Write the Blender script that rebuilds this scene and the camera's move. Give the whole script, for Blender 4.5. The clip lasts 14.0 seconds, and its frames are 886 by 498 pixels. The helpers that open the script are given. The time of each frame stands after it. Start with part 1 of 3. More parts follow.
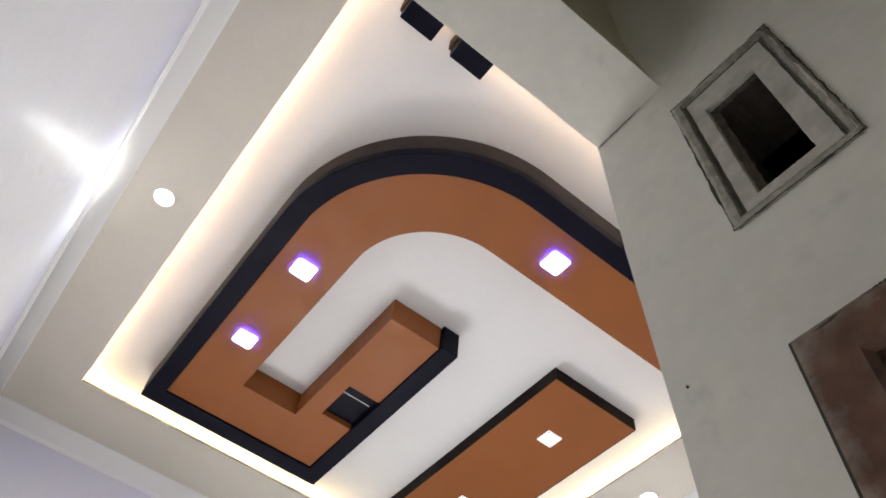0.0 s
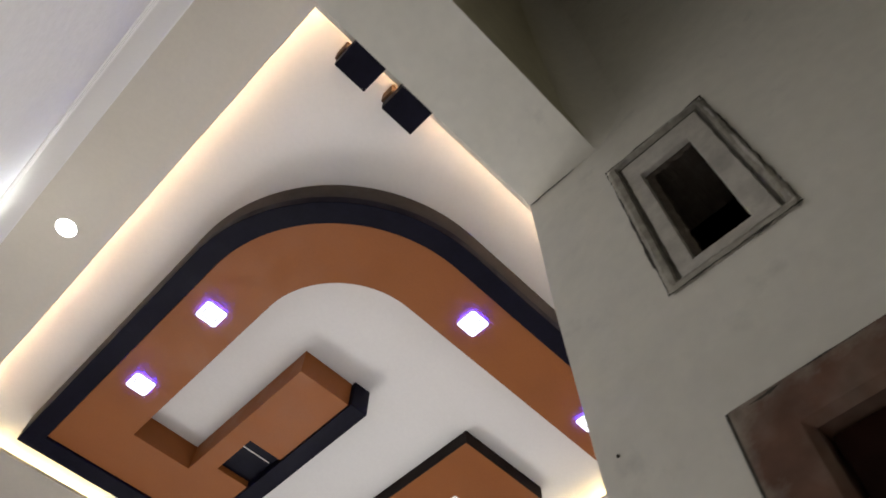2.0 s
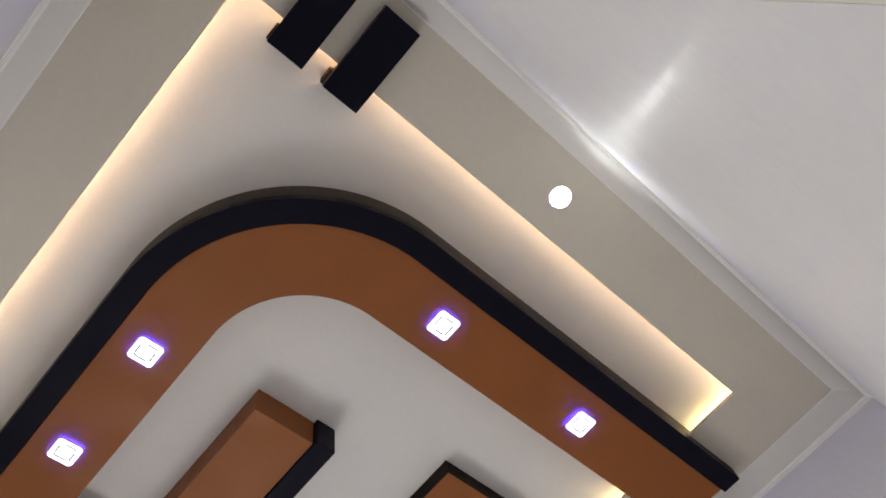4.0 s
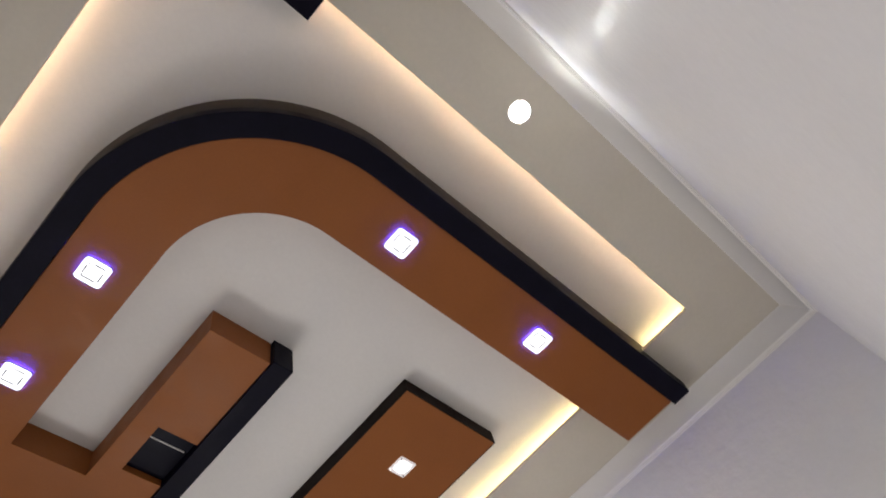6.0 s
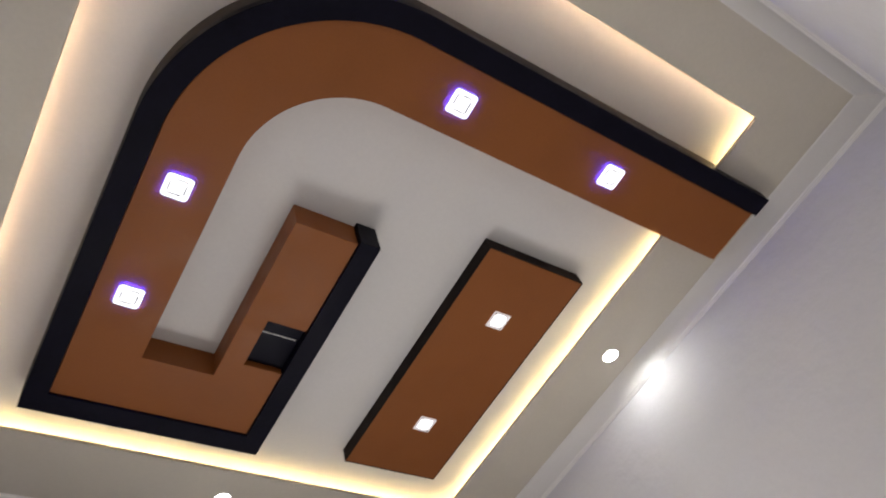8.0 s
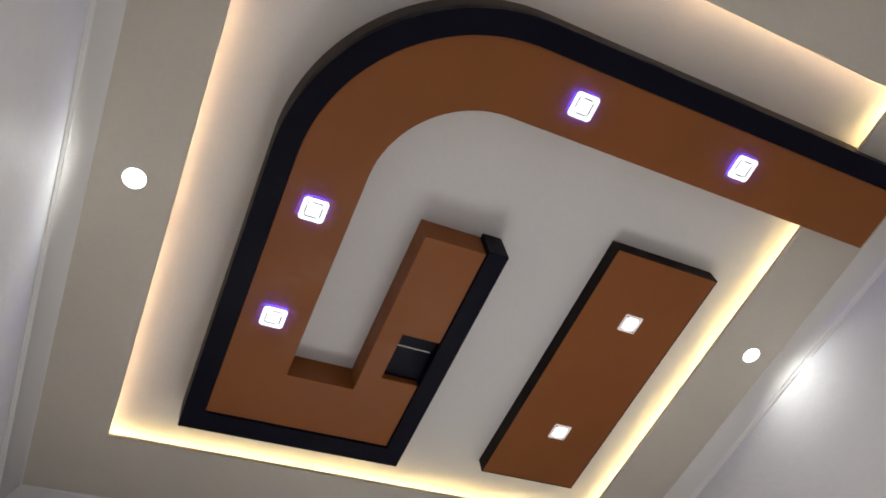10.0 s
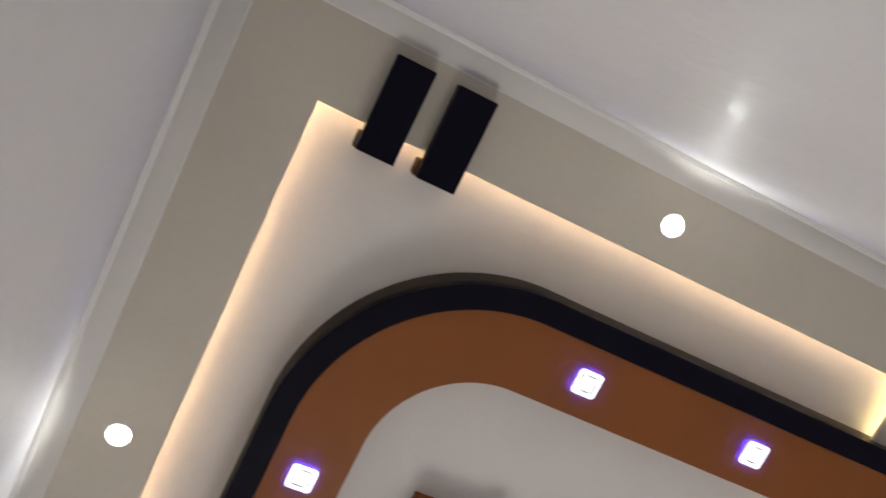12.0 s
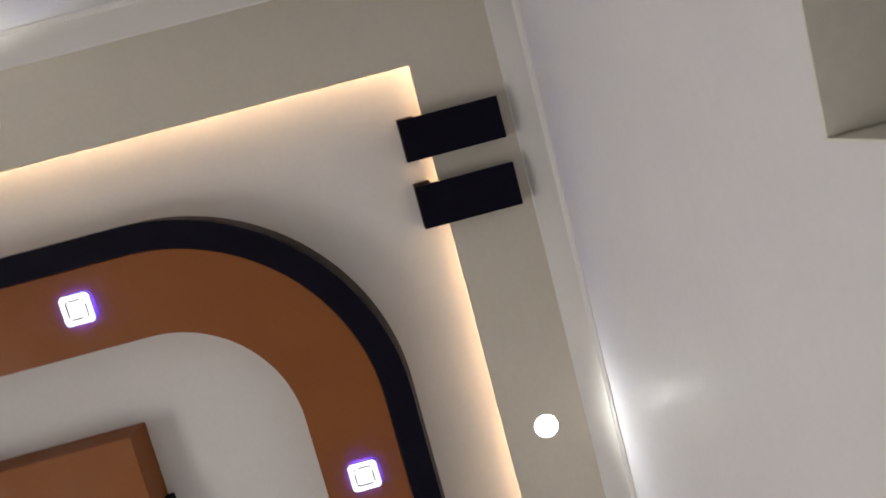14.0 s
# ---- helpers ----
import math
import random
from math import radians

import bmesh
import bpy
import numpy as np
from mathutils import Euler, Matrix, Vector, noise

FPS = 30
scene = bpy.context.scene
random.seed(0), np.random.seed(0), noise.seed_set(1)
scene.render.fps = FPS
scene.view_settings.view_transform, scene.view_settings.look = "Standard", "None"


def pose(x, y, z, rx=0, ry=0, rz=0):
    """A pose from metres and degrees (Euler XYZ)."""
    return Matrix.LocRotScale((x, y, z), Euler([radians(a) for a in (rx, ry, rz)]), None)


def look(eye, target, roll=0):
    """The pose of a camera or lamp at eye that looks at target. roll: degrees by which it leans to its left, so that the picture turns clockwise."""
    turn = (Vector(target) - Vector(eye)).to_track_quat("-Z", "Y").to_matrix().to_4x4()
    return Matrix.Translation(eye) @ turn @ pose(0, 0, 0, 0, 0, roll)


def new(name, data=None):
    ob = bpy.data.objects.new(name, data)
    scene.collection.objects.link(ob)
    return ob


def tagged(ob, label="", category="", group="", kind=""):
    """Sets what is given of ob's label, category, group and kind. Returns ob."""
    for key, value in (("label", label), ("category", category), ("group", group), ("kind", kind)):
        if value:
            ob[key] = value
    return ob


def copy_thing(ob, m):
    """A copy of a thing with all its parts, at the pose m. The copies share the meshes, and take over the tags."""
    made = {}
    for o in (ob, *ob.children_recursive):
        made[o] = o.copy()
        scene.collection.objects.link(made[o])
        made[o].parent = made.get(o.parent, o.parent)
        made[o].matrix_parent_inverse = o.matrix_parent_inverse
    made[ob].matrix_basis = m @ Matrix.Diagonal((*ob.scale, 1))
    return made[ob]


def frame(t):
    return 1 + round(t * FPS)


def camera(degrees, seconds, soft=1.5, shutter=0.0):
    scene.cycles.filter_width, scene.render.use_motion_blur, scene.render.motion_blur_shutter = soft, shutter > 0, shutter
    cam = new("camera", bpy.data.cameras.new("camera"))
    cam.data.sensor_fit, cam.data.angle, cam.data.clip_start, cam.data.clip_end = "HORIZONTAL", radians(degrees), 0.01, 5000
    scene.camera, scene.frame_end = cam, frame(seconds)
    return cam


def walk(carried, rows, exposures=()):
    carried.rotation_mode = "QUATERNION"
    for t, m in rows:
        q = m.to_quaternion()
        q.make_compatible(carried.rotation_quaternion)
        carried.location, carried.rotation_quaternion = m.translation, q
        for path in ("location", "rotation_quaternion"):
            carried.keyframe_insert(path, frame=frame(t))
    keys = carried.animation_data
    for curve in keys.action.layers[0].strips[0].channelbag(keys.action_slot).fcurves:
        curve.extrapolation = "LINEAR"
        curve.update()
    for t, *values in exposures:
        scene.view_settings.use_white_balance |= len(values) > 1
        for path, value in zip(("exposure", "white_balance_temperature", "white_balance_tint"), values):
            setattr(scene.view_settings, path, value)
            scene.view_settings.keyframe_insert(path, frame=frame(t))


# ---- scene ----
LENS = 62.2
cam = camera(LENS, 14.0, soft=1.7, shutter=0.3)
# seconds, eye, target, roll
PATH = [
    (0, (2.469, -0.314, 1.51), (3.076, 0.654, 3.152), 7.2),
    (0.5, (2.477, -0.328, 1.514), (3.102, 0.616, 3.162), 5.1),
    (0.8, (2.483, -0.341, 1.518), (3.14, 0.532, 3.193), 3.3),
    (1, (2.481, -0.35, 1.522), (3.157, 0.487, 3.208), 1.3),
    (1.5, (2.479, -0.347, 1.541), (3.152, 0.424, 3.259), 1.0),
    (1.8, (2.478, -0.316, 1.546), (3.158, 0.406, 3.282), -0.9),
    (2, (2.482, -0.277, 1.544), (3.167, 0.444, 3.28), 1.5),
    (2.2, (2.495, -0.223, 1.537), (3.256, 0.465, 3.254), -5.6),
    (2.5, (2.498, -0.132, 1.531), (3.259, 0.58, 3.238), -4.2),
    (2.8, (2.53, -0.062, 1.551), (3.292, 0.629, 3.266), -5.9),
    (3, (2.556, -0.015, 1.557), (3.24, 0.646, 3.317), -5.2),
    (3.2, (2.595, 0.05, 1.565), (3.291, 0.561, 3.369), -15.6),
    (5.3, (2.728, 0.22, 1.617), (3.417, 0.549, 3.465), -21.3),
    (5.5, (2.717, 0.208, 1.62), (3.465, 0.594, 3.435), -20.7),
    (5.8, (2.752, 0.212, 1.607), (3.576, 0.632, 3.38), -22.0),
    (6, (2.742, 0.239, 1.603), (3.61, 0.679, 3.35), -23.4),
    (6.5, (2.748, 0.259, 1.588), (3.694, 0.757, 3.278), -23.6),
    (7, (2.729, 0.277, 1.583), (3.694, 0.828, 3.245), -24.1),
    (7.5, (2.716, 0.296, 1.572), (3.661, 0.948, 3.209), -23.0),
    (8, (2.685, 0.332, 1.548), (3.587, 1.101, 3.158), -22.5),
    (8.2, (2.667, 0.337, 1.535), (3.507, 1.168, 3.149), -19.8),
    (10.3, (2.599, 0.378, 1.551), (3.2, 1.244, 3.25), -13.6),
    (10.5, (2.616, 0.354, 1.562), (3.176, 1.169, 3.301), -12.0),
    (10.8, (2.608, 0.362, 1.574), (3.039, 1.092, 3.385), -6.9),
    (11, (2.656, 0.326, 1.578), (2.974, 1.01, 3.43), -2.1),
    (11.2, (2.585, 0.337, 1.601), (2.895, 0.979, 3.469), -4.3),
    (11.5, (2.577, 0.292, 1.628), (2.879, 0.851, 3.525), -5.6),
    (11.8, (2.575, 0.329, 1.626), (2.888, 0.685, 3.569), -16.1),
    (12, (2.568, 0.274, 1.648), (2.996, 0.614, 3.572), -26.1),
    (12.2, (2.594, 0.29, 1.635), (3.14, 0.595, 3.534), -34.7),
    (12.5, (2.633, 0.33, 1.623), (3.208, 0.641, 3.513), -33.4),
    (12.8, (2.682, 0.346, 1.623), (3.166, 0.587, 3.549), -24.7),
    (13, (2.742, 0.372, 1.625), (3.145, 0.547, 3.577), -23.1),
    (13.2, (2.786, 0.432, 1.618), (3.139, 0.532, 3.584), -26.2),
    (13.5, (2.796, 0.481, 1.632), (3.159, 0.526, 3.598), -26.5),
    (13.8, (2.822, 0.503, 1.634), (3.108, 0.47, 3.613), -28.2),
    (14, (2.821, 0.53, 1.653), (3.079, 0.49, 3.636), -23.7),
]
# seconds, stops, kelvin, tint
EXPOSURES = [(0.0, 0.88, 6150, 10), (0.5, 0.76, 6200, 10), (0.8, 0.52, 6300, 12), (1.2, 0.38, 6450, 13), (2.0, 0.52, 6400, 10), (3.0, 0.26, 6350, 10),
             (5.5, 0.09, 6550, 11), (8.0, 0.0, 6550, 12), (10.5, -0.14, 6450, 10), (11.5, -0.10, 6500, 10), (12.5, -0.04, 6650, 11), (14.0, -0.04, 6650, 10)]
walk(cam, [(t, look(e, a, r)) for t, e, a, r in PATH], EXPOSURES)

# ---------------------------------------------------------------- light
# fill light from an added, unseen low window, and the lamps of the ceiling
world = bpy.data.worlds.new("world")
scene.world = world
world.use_nodes = True
world.node_tree.nodes["Background"].inputs[0].default_value = (0.8, 0.9, 1.0, 1)
world.node_tree.nodes["Background"].inputs[1].default_value = 0.6

DOWNLIGHT = 12.0      # glowing discs
BEAM = 5.9           # watts of each downlight's beam
PANEL = 1.35
PANEL_BLUE = 240.0
SPOT = 4.0
COVE_WARM = 31.0
COVE_YELLOW = 35.0
WINDOW_FILL = 38.5       # strength of the fill lamp in the added window

# ---------------------------------------------------------------- plan
Z_BORDER, Z_UPPER = 4.14, 4.222          # lower border ceiling, raised middle
Z_ORANGE, Z_RIM = 4.078, 4.066           # dropped band and its black rim
Z_SLAB = 4.145
RX0, RX1, RY0, RY1 = 2.522, 5.10, 0.435, 3.143   # recess
WX0, WX1, WY1 = 2.123, 5.557, 3.642      # room walls
Z_CORNICE = 4.05
LEAN = 0.05                              # lean of the wall over the passage, set to fit the camera's view
FX = 2.947                               # face of the passage wall at door height
JX = FX + 0.004
LINTEL, THICK = 2.580, 0.126


# ---------------------------------------------------------------- materials
def material(name, colour, rough, metal=0.0, grain=0.0, grain_scale=60.0, blotch=0.0, blotch_scale=2.5, blotch_colour=None,
             bump=0.0, bump_scale=200.0, wave=0.0, wave_scale=6.0, spec=0.5, coat=0.0, coat_rough=0.17, rough_var=0.0, scuff=0.0, fade=None, film=None, coat_patch=0.0):
    m = bpy.data.materials.new(name)
    m.use_nodes = True
    nt = m.node_tree
    n, l = nt.nodes, nt.links
    b = n["Principled BSDF"]
    b.inputs["Roughness"].default_value = rough
    b.inputs["Metallic"].default_value = metal
    b.inputs["Specular IOR Level"].default_value = spec
    b.inputs["Coat Weight"].default_value = coat
    b.inputs["Coat Roughness"].default_value = coat_rough
    co = n.new("ShaderNodeTexCoord")
    out = None

    def tex(scale, detail=4.0, rough_=0.55):
        t = n.new("ShaderNodeTexNoise")
        t.inputs["Scale"].default_value = scale
        t.inputs["Detail"].default_value = detail
        t.inputs["Roughness"].default_value = rough_
        l.new(co.outputs["Object"], t.inputs["Vector"])
        return t

    def mix(fac, a, c):
        x = n.new("ShaderNodeMix")
        x.data_type = "RGBA"
        l.new(fac, x.inputs[0])
        for sock, v in ((x.inputs[6], a), (x.inputs[7], c)):
            if isinstance(v, tuple):
                sock.default_value = (*v[:3], 1)
            else:
                l.new(v, sock)
        return x.outputs[2]

    def ramp(src, lo, hi):
        r = n.new("ShaderNodeMapRange")
        r.inputs[1].default_value, r.inputs[2].default_value = lo, hi
        l.new(src, r.inputs[0])
        return r.outputs[0]

    out = tuple(colour)
    if blotch:
        other = blotch_colour or tuple(c * (1 - blotch) for c in colour)
        out = mix(ramp(tex(blotch_scale, 5).outputs["Fac"], 0.42, 0.68), out, other)
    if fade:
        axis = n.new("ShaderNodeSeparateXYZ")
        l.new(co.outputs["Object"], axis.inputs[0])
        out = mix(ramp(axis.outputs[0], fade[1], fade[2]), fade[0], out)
    if film:
        # plaster film left by the trowel along the outer edges of the door frame
        axis = n.new("ShaderNodeSeparateXYZ")
        l.new(co.outputs["Object"], axis.inputs[0])
        near = n.new("ShaderNodeMath")
        near.operation = "MAXIMUM"
        for sock, src, edge in ((0, axis.outputs[1], film[1]), (1, axis.outputs[2], film[2])):
            off = n.new("ShaderNodeMath")
            off.operation = "SUBTRACT"
            l.new(src, off.inputs[0])
            off.inputs[1].default_value = edge
            l.new(off.outputs[0], near.inputs[sock])
        torn = n.new("ShaderNodeMath")
        torn.operation = "MULTIPLY_ADD"
        l.new(tex(28, 6, 0.65).outputs["Fac"], torn.inputs[0])
        torn.inputs[1].default_value = 0.075
        l.new(near.outputs[0], torn.inputs[2])
        out = mix(ramp(torn.outputs[0], 0.020, 0.044), out, film[0])
    if scuff:
        out = mix(ramp(tex(13, 6, 0.6).outputs["Fac"], 0.63, 0.78), out, tuple(c * (1 - scuff) for c in colour))
    if grain:
        g = ramp(tex(grain_scale, 3).outputs["Fac"], 0.3, 0.7)
        h = n.new("ShaderNodeHueSaturation")
        mm = n.new("ShaderNodeMapRange")
        mm.inputs[3].default_value, mm.inputs[4].default_value = 1 - grain, 1 + grain
        l.new(g, mm.inputs[0])
        l.new(mm.outputs[0], h.inputs["Value"])
        if isinstance(out, tuple):
            h.inputs["Color"].default_value = (*out, 1)
        else:
            l.new(out, h.inputs["Color"])
        out = h.outputs[0]
    if isinstance(out, tuple):
        b.inputs["Base Color"].default_value = (*out, 1)
    else:
        l.new(out, b.inputs["Base Color"])
    if rough_var:
        rr = n.new("ShaderNodeMapRange")
        rr.inputs[1].default_value, rr.inputs[2].default_value = 0.35, 0.65
        rr.inputs[3].default_value, rr.inputs[4].default_value = max(0.02, rough - rough_var), rough + rough_var
        l.new(tex(7, 3).outputs["Fac"], rr.inputs[0])
        l.new(rr.outputs[0], b.inputs["Roughness"])
    if coat_patch:
        # polish that comes and goes across the paint
        pp = n.new("ShaderNodeMapRange")
        pp.inputs[1].default_value, pp.inputs[2].default_value = 0.44, 0.60
        pp.inputs[3].default_value, pp.inputs[4].default_value = 0.0, coat * 2.4
        l.new(tex(coat_patch, 3, 0.6).outputs["Fac"], pp.inputs[0])
        l.new(pp.outputs[0], b.inputs["Coat Weight"])
    normal = None
    for strength, scale, dist in ((wave, wave_scale, 0.02), (bump, bump_scale, 0.002)):
        if strength:
            bp = n.new("ShaderNodeBump")
            bp.inputs["Strength"].default_value = strength
            bp.inputs["Distance"].default_value = dist
            l.new(tex(scale, 2).outputs["Fac"], bp.inputs["Height"])
            if normal:
                l.new(normal, bp.inputs["Normal"])
            normal = bp.outputs[0]
    if normal:
        l.new(normal, b.inputs["Normal"])
        l.new(normal, b.inputs["Coat Normal"])
    return m


def glow(name, colour, strength):
    m = bpy.data.materials.new(name)
    m.use_nodes = True
    n = m.node_tree.nodes
    b = n["Principled BSDF"]
    b.inputs["Base Color"].default_value = (0.8, 0.8, 0.8, 1)
    b.inputs["Emission Color"].default_value = (*colour, 1)
    b.inputs["Emission Strength"].default_value = strength
    return m


M_WALL = material("white_enamel_wall", (0.742, 0.731, 0.740), 0.55, grain=0.012, blotch=0.04, blotch_scale=1.6, wave=0.17, wave_scale=14, bump=0.01, bump_scale=140, rough_var=0.05, spec=0.06, coat=0.015, coat_rough=0.026, coat_patch=40)
M_CORNICE = material("glossy_white_cornice", (0.82, 0.80, 0.775), 0.28, grain=0.01, wave=0.01, wave_scale=14, spec=0.22, coat=1.0, coat_rough=0.10)
M_BORDER = material("cream_ceiling_paint", (0.60, 0.552, 0.462), 0.42, grain=0.02, blotch=0.05, blotch_scale=2.2, bump=0.1, bump_scale=220, spec=0.35, rough_var=0.08)
M_UPPER = material("white_ceiling_paint", (0.735, 0.715, 0.69), 0.7, grain=0.015, blotch=0.03, blotch_scale=2.0, bump=0.1, bump_scale=250, spec=0.25)
M_ORANGE = material("burnt_orange_paint", (0.265, 0.086, 0.019), 0.5, grain=0.03, grain_scale=90, blotch=0.08, blotch_scale=3, bump=0.12, bump_scale=260, spec=0.22, rough_var=0.08)
M_BLACK = material("black_paint", (0.0055, 0.005, 0.012), 0.45, grain=0.15, grain_scale=50, blotch=0.25, blotch_scale=5, bump=0.15, bump_scale=200, spec=0.07, rough_var=0.1)
M_BLACK_WARM = material("brown_black_paint", (0.012, 0.006, 0.0045), 0.5, grain=0.15, grain_scale=50, blotch=0.25, blotch_scale=5, bump=0.15, bump_scale=200, spec=0.07, rough_var=0.1)
M_RIM_SIDE = material("led_lit_rim_black", (0.045, 0.036, 0.030), 0.6, grain=0.15, grain_scale=30, blotch=0.3, blotch_scale=6, bump=0.2, bump_scale=120, spec=0.2)
M_BROWN = material("cove_lit_brown", (0.12, 0.070, 0.040), 0.7, grain=0.2, grain_scale=60, blotch=0.5, blotch_scale=30, bump=0.4, bump_scale=120, spec=0.15)
M_PLASTER = material("grey_skim_plaster", (0.80, 0.772, 0.69), 0.75, grain=0.03, grain_scale=45, blotch=0.10, blotch_scale=3.5, bump=0.15, bump_scale=90, wave=0.06, wave_scale=5, spec=0.2, scuff=0.2)
M_OLIVE = material("olive_plaster", (0.60, 0.56, 0.40), 0.85, grain=0.05, grain_scale=40, blotch=0.05, blotch_scale=4, bump=0.3, bump_scale=80, spec=0.15)
# olive to grey gradient along x paints the corner's soft shade
M_FADE = material("corner_shade_plaster", (0.80, 0.772, 0.69), 0.8, grain=0.03, grain_scale=45, bump=0.2, bump_scale=85, spec=0.18, fade=((0.60, 0.56, 0.40), 2.845, 2.920))
# the unlit room's darkness is put into the colour of its surfaces
M_UNLIT = material("unlit_room_surface", (0.16, 0.145, 0.12), 0.95, grain=0.15, grain_scale=40, blotch=0.3, blotch_scale=4, bump=0.5, bump_scale=60, spec=0.1)
M_CONCRETE = material("rough_cement", (0.40, 0.375, 0.32), 0.9, grain=0.2, grain_scale=70, blotch=0.45, blotch_scale=22, bump=0.8, bump_scale=120, spec=0.15)
M_CEMENT_LIGHT = material("pale_cement", (0.58, 0.55, 0.49), 0.85, grain=0.1, grain_scale=60, blotch=0.25, blotch_scale=18, bump=0.5, bump_scale=120, spec=0.15)
# brown cement, with the shade inside the vent hole added to its colour
M_DUCT = material("shaded_duct_cement", (0.15, 0.125, 0.102), 0.95, grain=0.15, grain_scale=60, blotch=0.3, blotch_scale=9, bump=0.5, bump_scale=80, spec=0.1)
M_CRACK = material("dark_mortar_gap", (0.05, 0.045, 0.035), 0.95, grain=0.2, grain_scale=80)
M_GROOVE = material("dark_grey_groove", (0.13, 0.12, 0.10), 0.95, grain=0.2, grain_scale=80)
M_WOOD = material("raw_red_brown_wood", (0.145, 0.075, 0.050), 0.65, grain=0.2, grain_scale=35, blotch=0.4, blotch_scale=16, blotch_colour=(0.19, 0.130, 0.097), bump=0.4, bump_scale=70, spec=0.25, film=((0.30, 0.255, 0.205), -0.141, 2.007))
M_DOOR = material("dark_red_brown_leaf", (0.020, 0.0062, 0.0036), 0.6, grain=0.25, grain_scale=18, blotch=0.3, blotch_scale=4, bump=0.2, bump_scale=50, spec=0.06)
M_TILE = material("white_floor_tile", (0.82, 0.81, 0.80), 0.25, grain=0.04, blotch=0.1, blotch_scale=3, rough_var=0.05)
M_TRIM = material("white_plastic", (0.78, 0.77, 0.76), 0.3, grain=0.02)
M_MARK = material("grey_plastic", (0.12, 0.12, 0.16), 0.5, grain=0.05)
M_LINE = material("dark_grey_moulding", (0.16, 0.16, 0.20), 0.5, grain=0.05)
M_SLAT_EDGE = material("pale_slat_edge", (0.72, 0.70, 0.67), 0.8, grain=0.06)
E_DOWN = glow("downlight_diffuser", (1.0, 0.97, 0.93), DOWNLIGHT)
E_PANEL = glow("panel_diffuser", (0.93, 0.95, 1.0), PANEL)
E_BLUE = glow("panel_blue_edge", (0.018, 0.016, 1.0), PANEL_BLUE)
E_SPOT = glow("spot_diffuser", (1.0, 0.93, 0.92), SPOT)
# added emission stands in for the LED's light falling on the frame
E_FRAME = glow("spot_frame_glow", (1.0, 0.88, 0.88), 0.35)
E_WARM = glow("led_strip_warm", (1.0, 0.68, 0.42), COVE_WARM)
E_YELLOW = glow("led_strip_yellow", (1.0, 0.77, 0.38), COVE_YELLOW)


# ---------------------------------------------------------------- mesh helpers
def finish(name, bm, mat, bevel=0.0, parent=None, segments=2):
    me = bpy.data.meshes.new(name)
    bmesh.ops.recalc_face_normals(bm, faces=bm.faces)
    bm.to_mesh(me)
    bm.free()
    me.materials.append(mat)
    ob = new(name, me)
    if parent:
        ob.parent = parent
    if bevel:
        b = ob.modifiers.new("bevel", "BEVEL")
        b.width, b.segments, b.limit_method, b.angle_limit = bevel, segments, "ANGLE", radians(40)
    return ob


def part(name, bm, mat, parent, label="", bevel=0.0):
    ob = finish(name, bm, mat, bevel, parent)
    return tagged(ob, label) if label else ob


def thing(name, label, category, group="", at=(0, 0, 0)):
    e = new(name)
    e.empty_display_size = 0.1
    e.location = at
    return tagged(e, label, category, group)


def structure(name, bm, mat, label, category, bevel=0.0):
    return tagged(finish(name, bm, mat, bevel), label, category, kind="structure")


def box(bm, x0, x1, y0, y1, z0, z1):
    v = [bm.verts.new((x, y, z)) for z in (z0, z1) for y in (y0, y1) for x in (x0, x1)]
    for f in ((0, 1, 3, 2), (4, 5, 7, 6), (0, 1, 5, 4), (2, 3, 7, 6), (0, 2, 6, 4), (1, 3, 7, 5)):
        bm.faces.new([v[i] for i in f])
    return bm


def boxes(*dims):
    bm = bmesh.new()
    for d in dims:
        box(bm, *d)
    return bm


def prism(pts, z0, z1):
    bm = bmesh.new()
    low = [bm.verts.new((x, y, z0)) for x, y in pts]
    top = [bm.verts.new((x, y, z1)) for x, y in pts]
    bm.faces.new(low)
    bm.faces.new(top[::-1])
    k = len(pts)
    for i in range(k):
        bm.faces.new((low[i], low[(i + 1) % k], top[(i + 1) % k], top[i]))
    return bm


def arc(cx, cy, r, a0, a1, steps):
    return [(cx + r * math.cos(radians(a0 + (a1 - a0) * i / steps)), cy + r * math.sin(radians(a0 + (a1 - a0) * i / steps))) for i in range(steps + 1)]


def rounded(w, h, r, steps=5):
    pts = []
    for cx, cy, a in ((w / 2 - r, h / 2 - r, 0), (-w / 2 + r, h / 2 - r, 90), (-w / 2 + r, -h / 2 + r, 180), (w / 2 - r, -h / 2 + r, 270)):
        pts += arc(cx, cy, r, a, a + 90, steps)
    return pts


def ring(outer, inner, z0, z1):
    """A flat ring with upright sides between two outlines with equal counts."""
    bm = bmesh.new()
    k = len(outer)
    rows = [[bm.verts.new((x, y, z)) for x, y in pts] for pts, z in ((outer, z0), (inner, z0), (inner, z1), (outer, z1))]
    for a in range(4):
        for i in range(k):
            bm.faces.new((rows[a][i], rows[a][(i + 1) % k], rows[(a + 1) % 4][(i + 1) % k], rows[(a + 1) % 4][i]))
    return bm


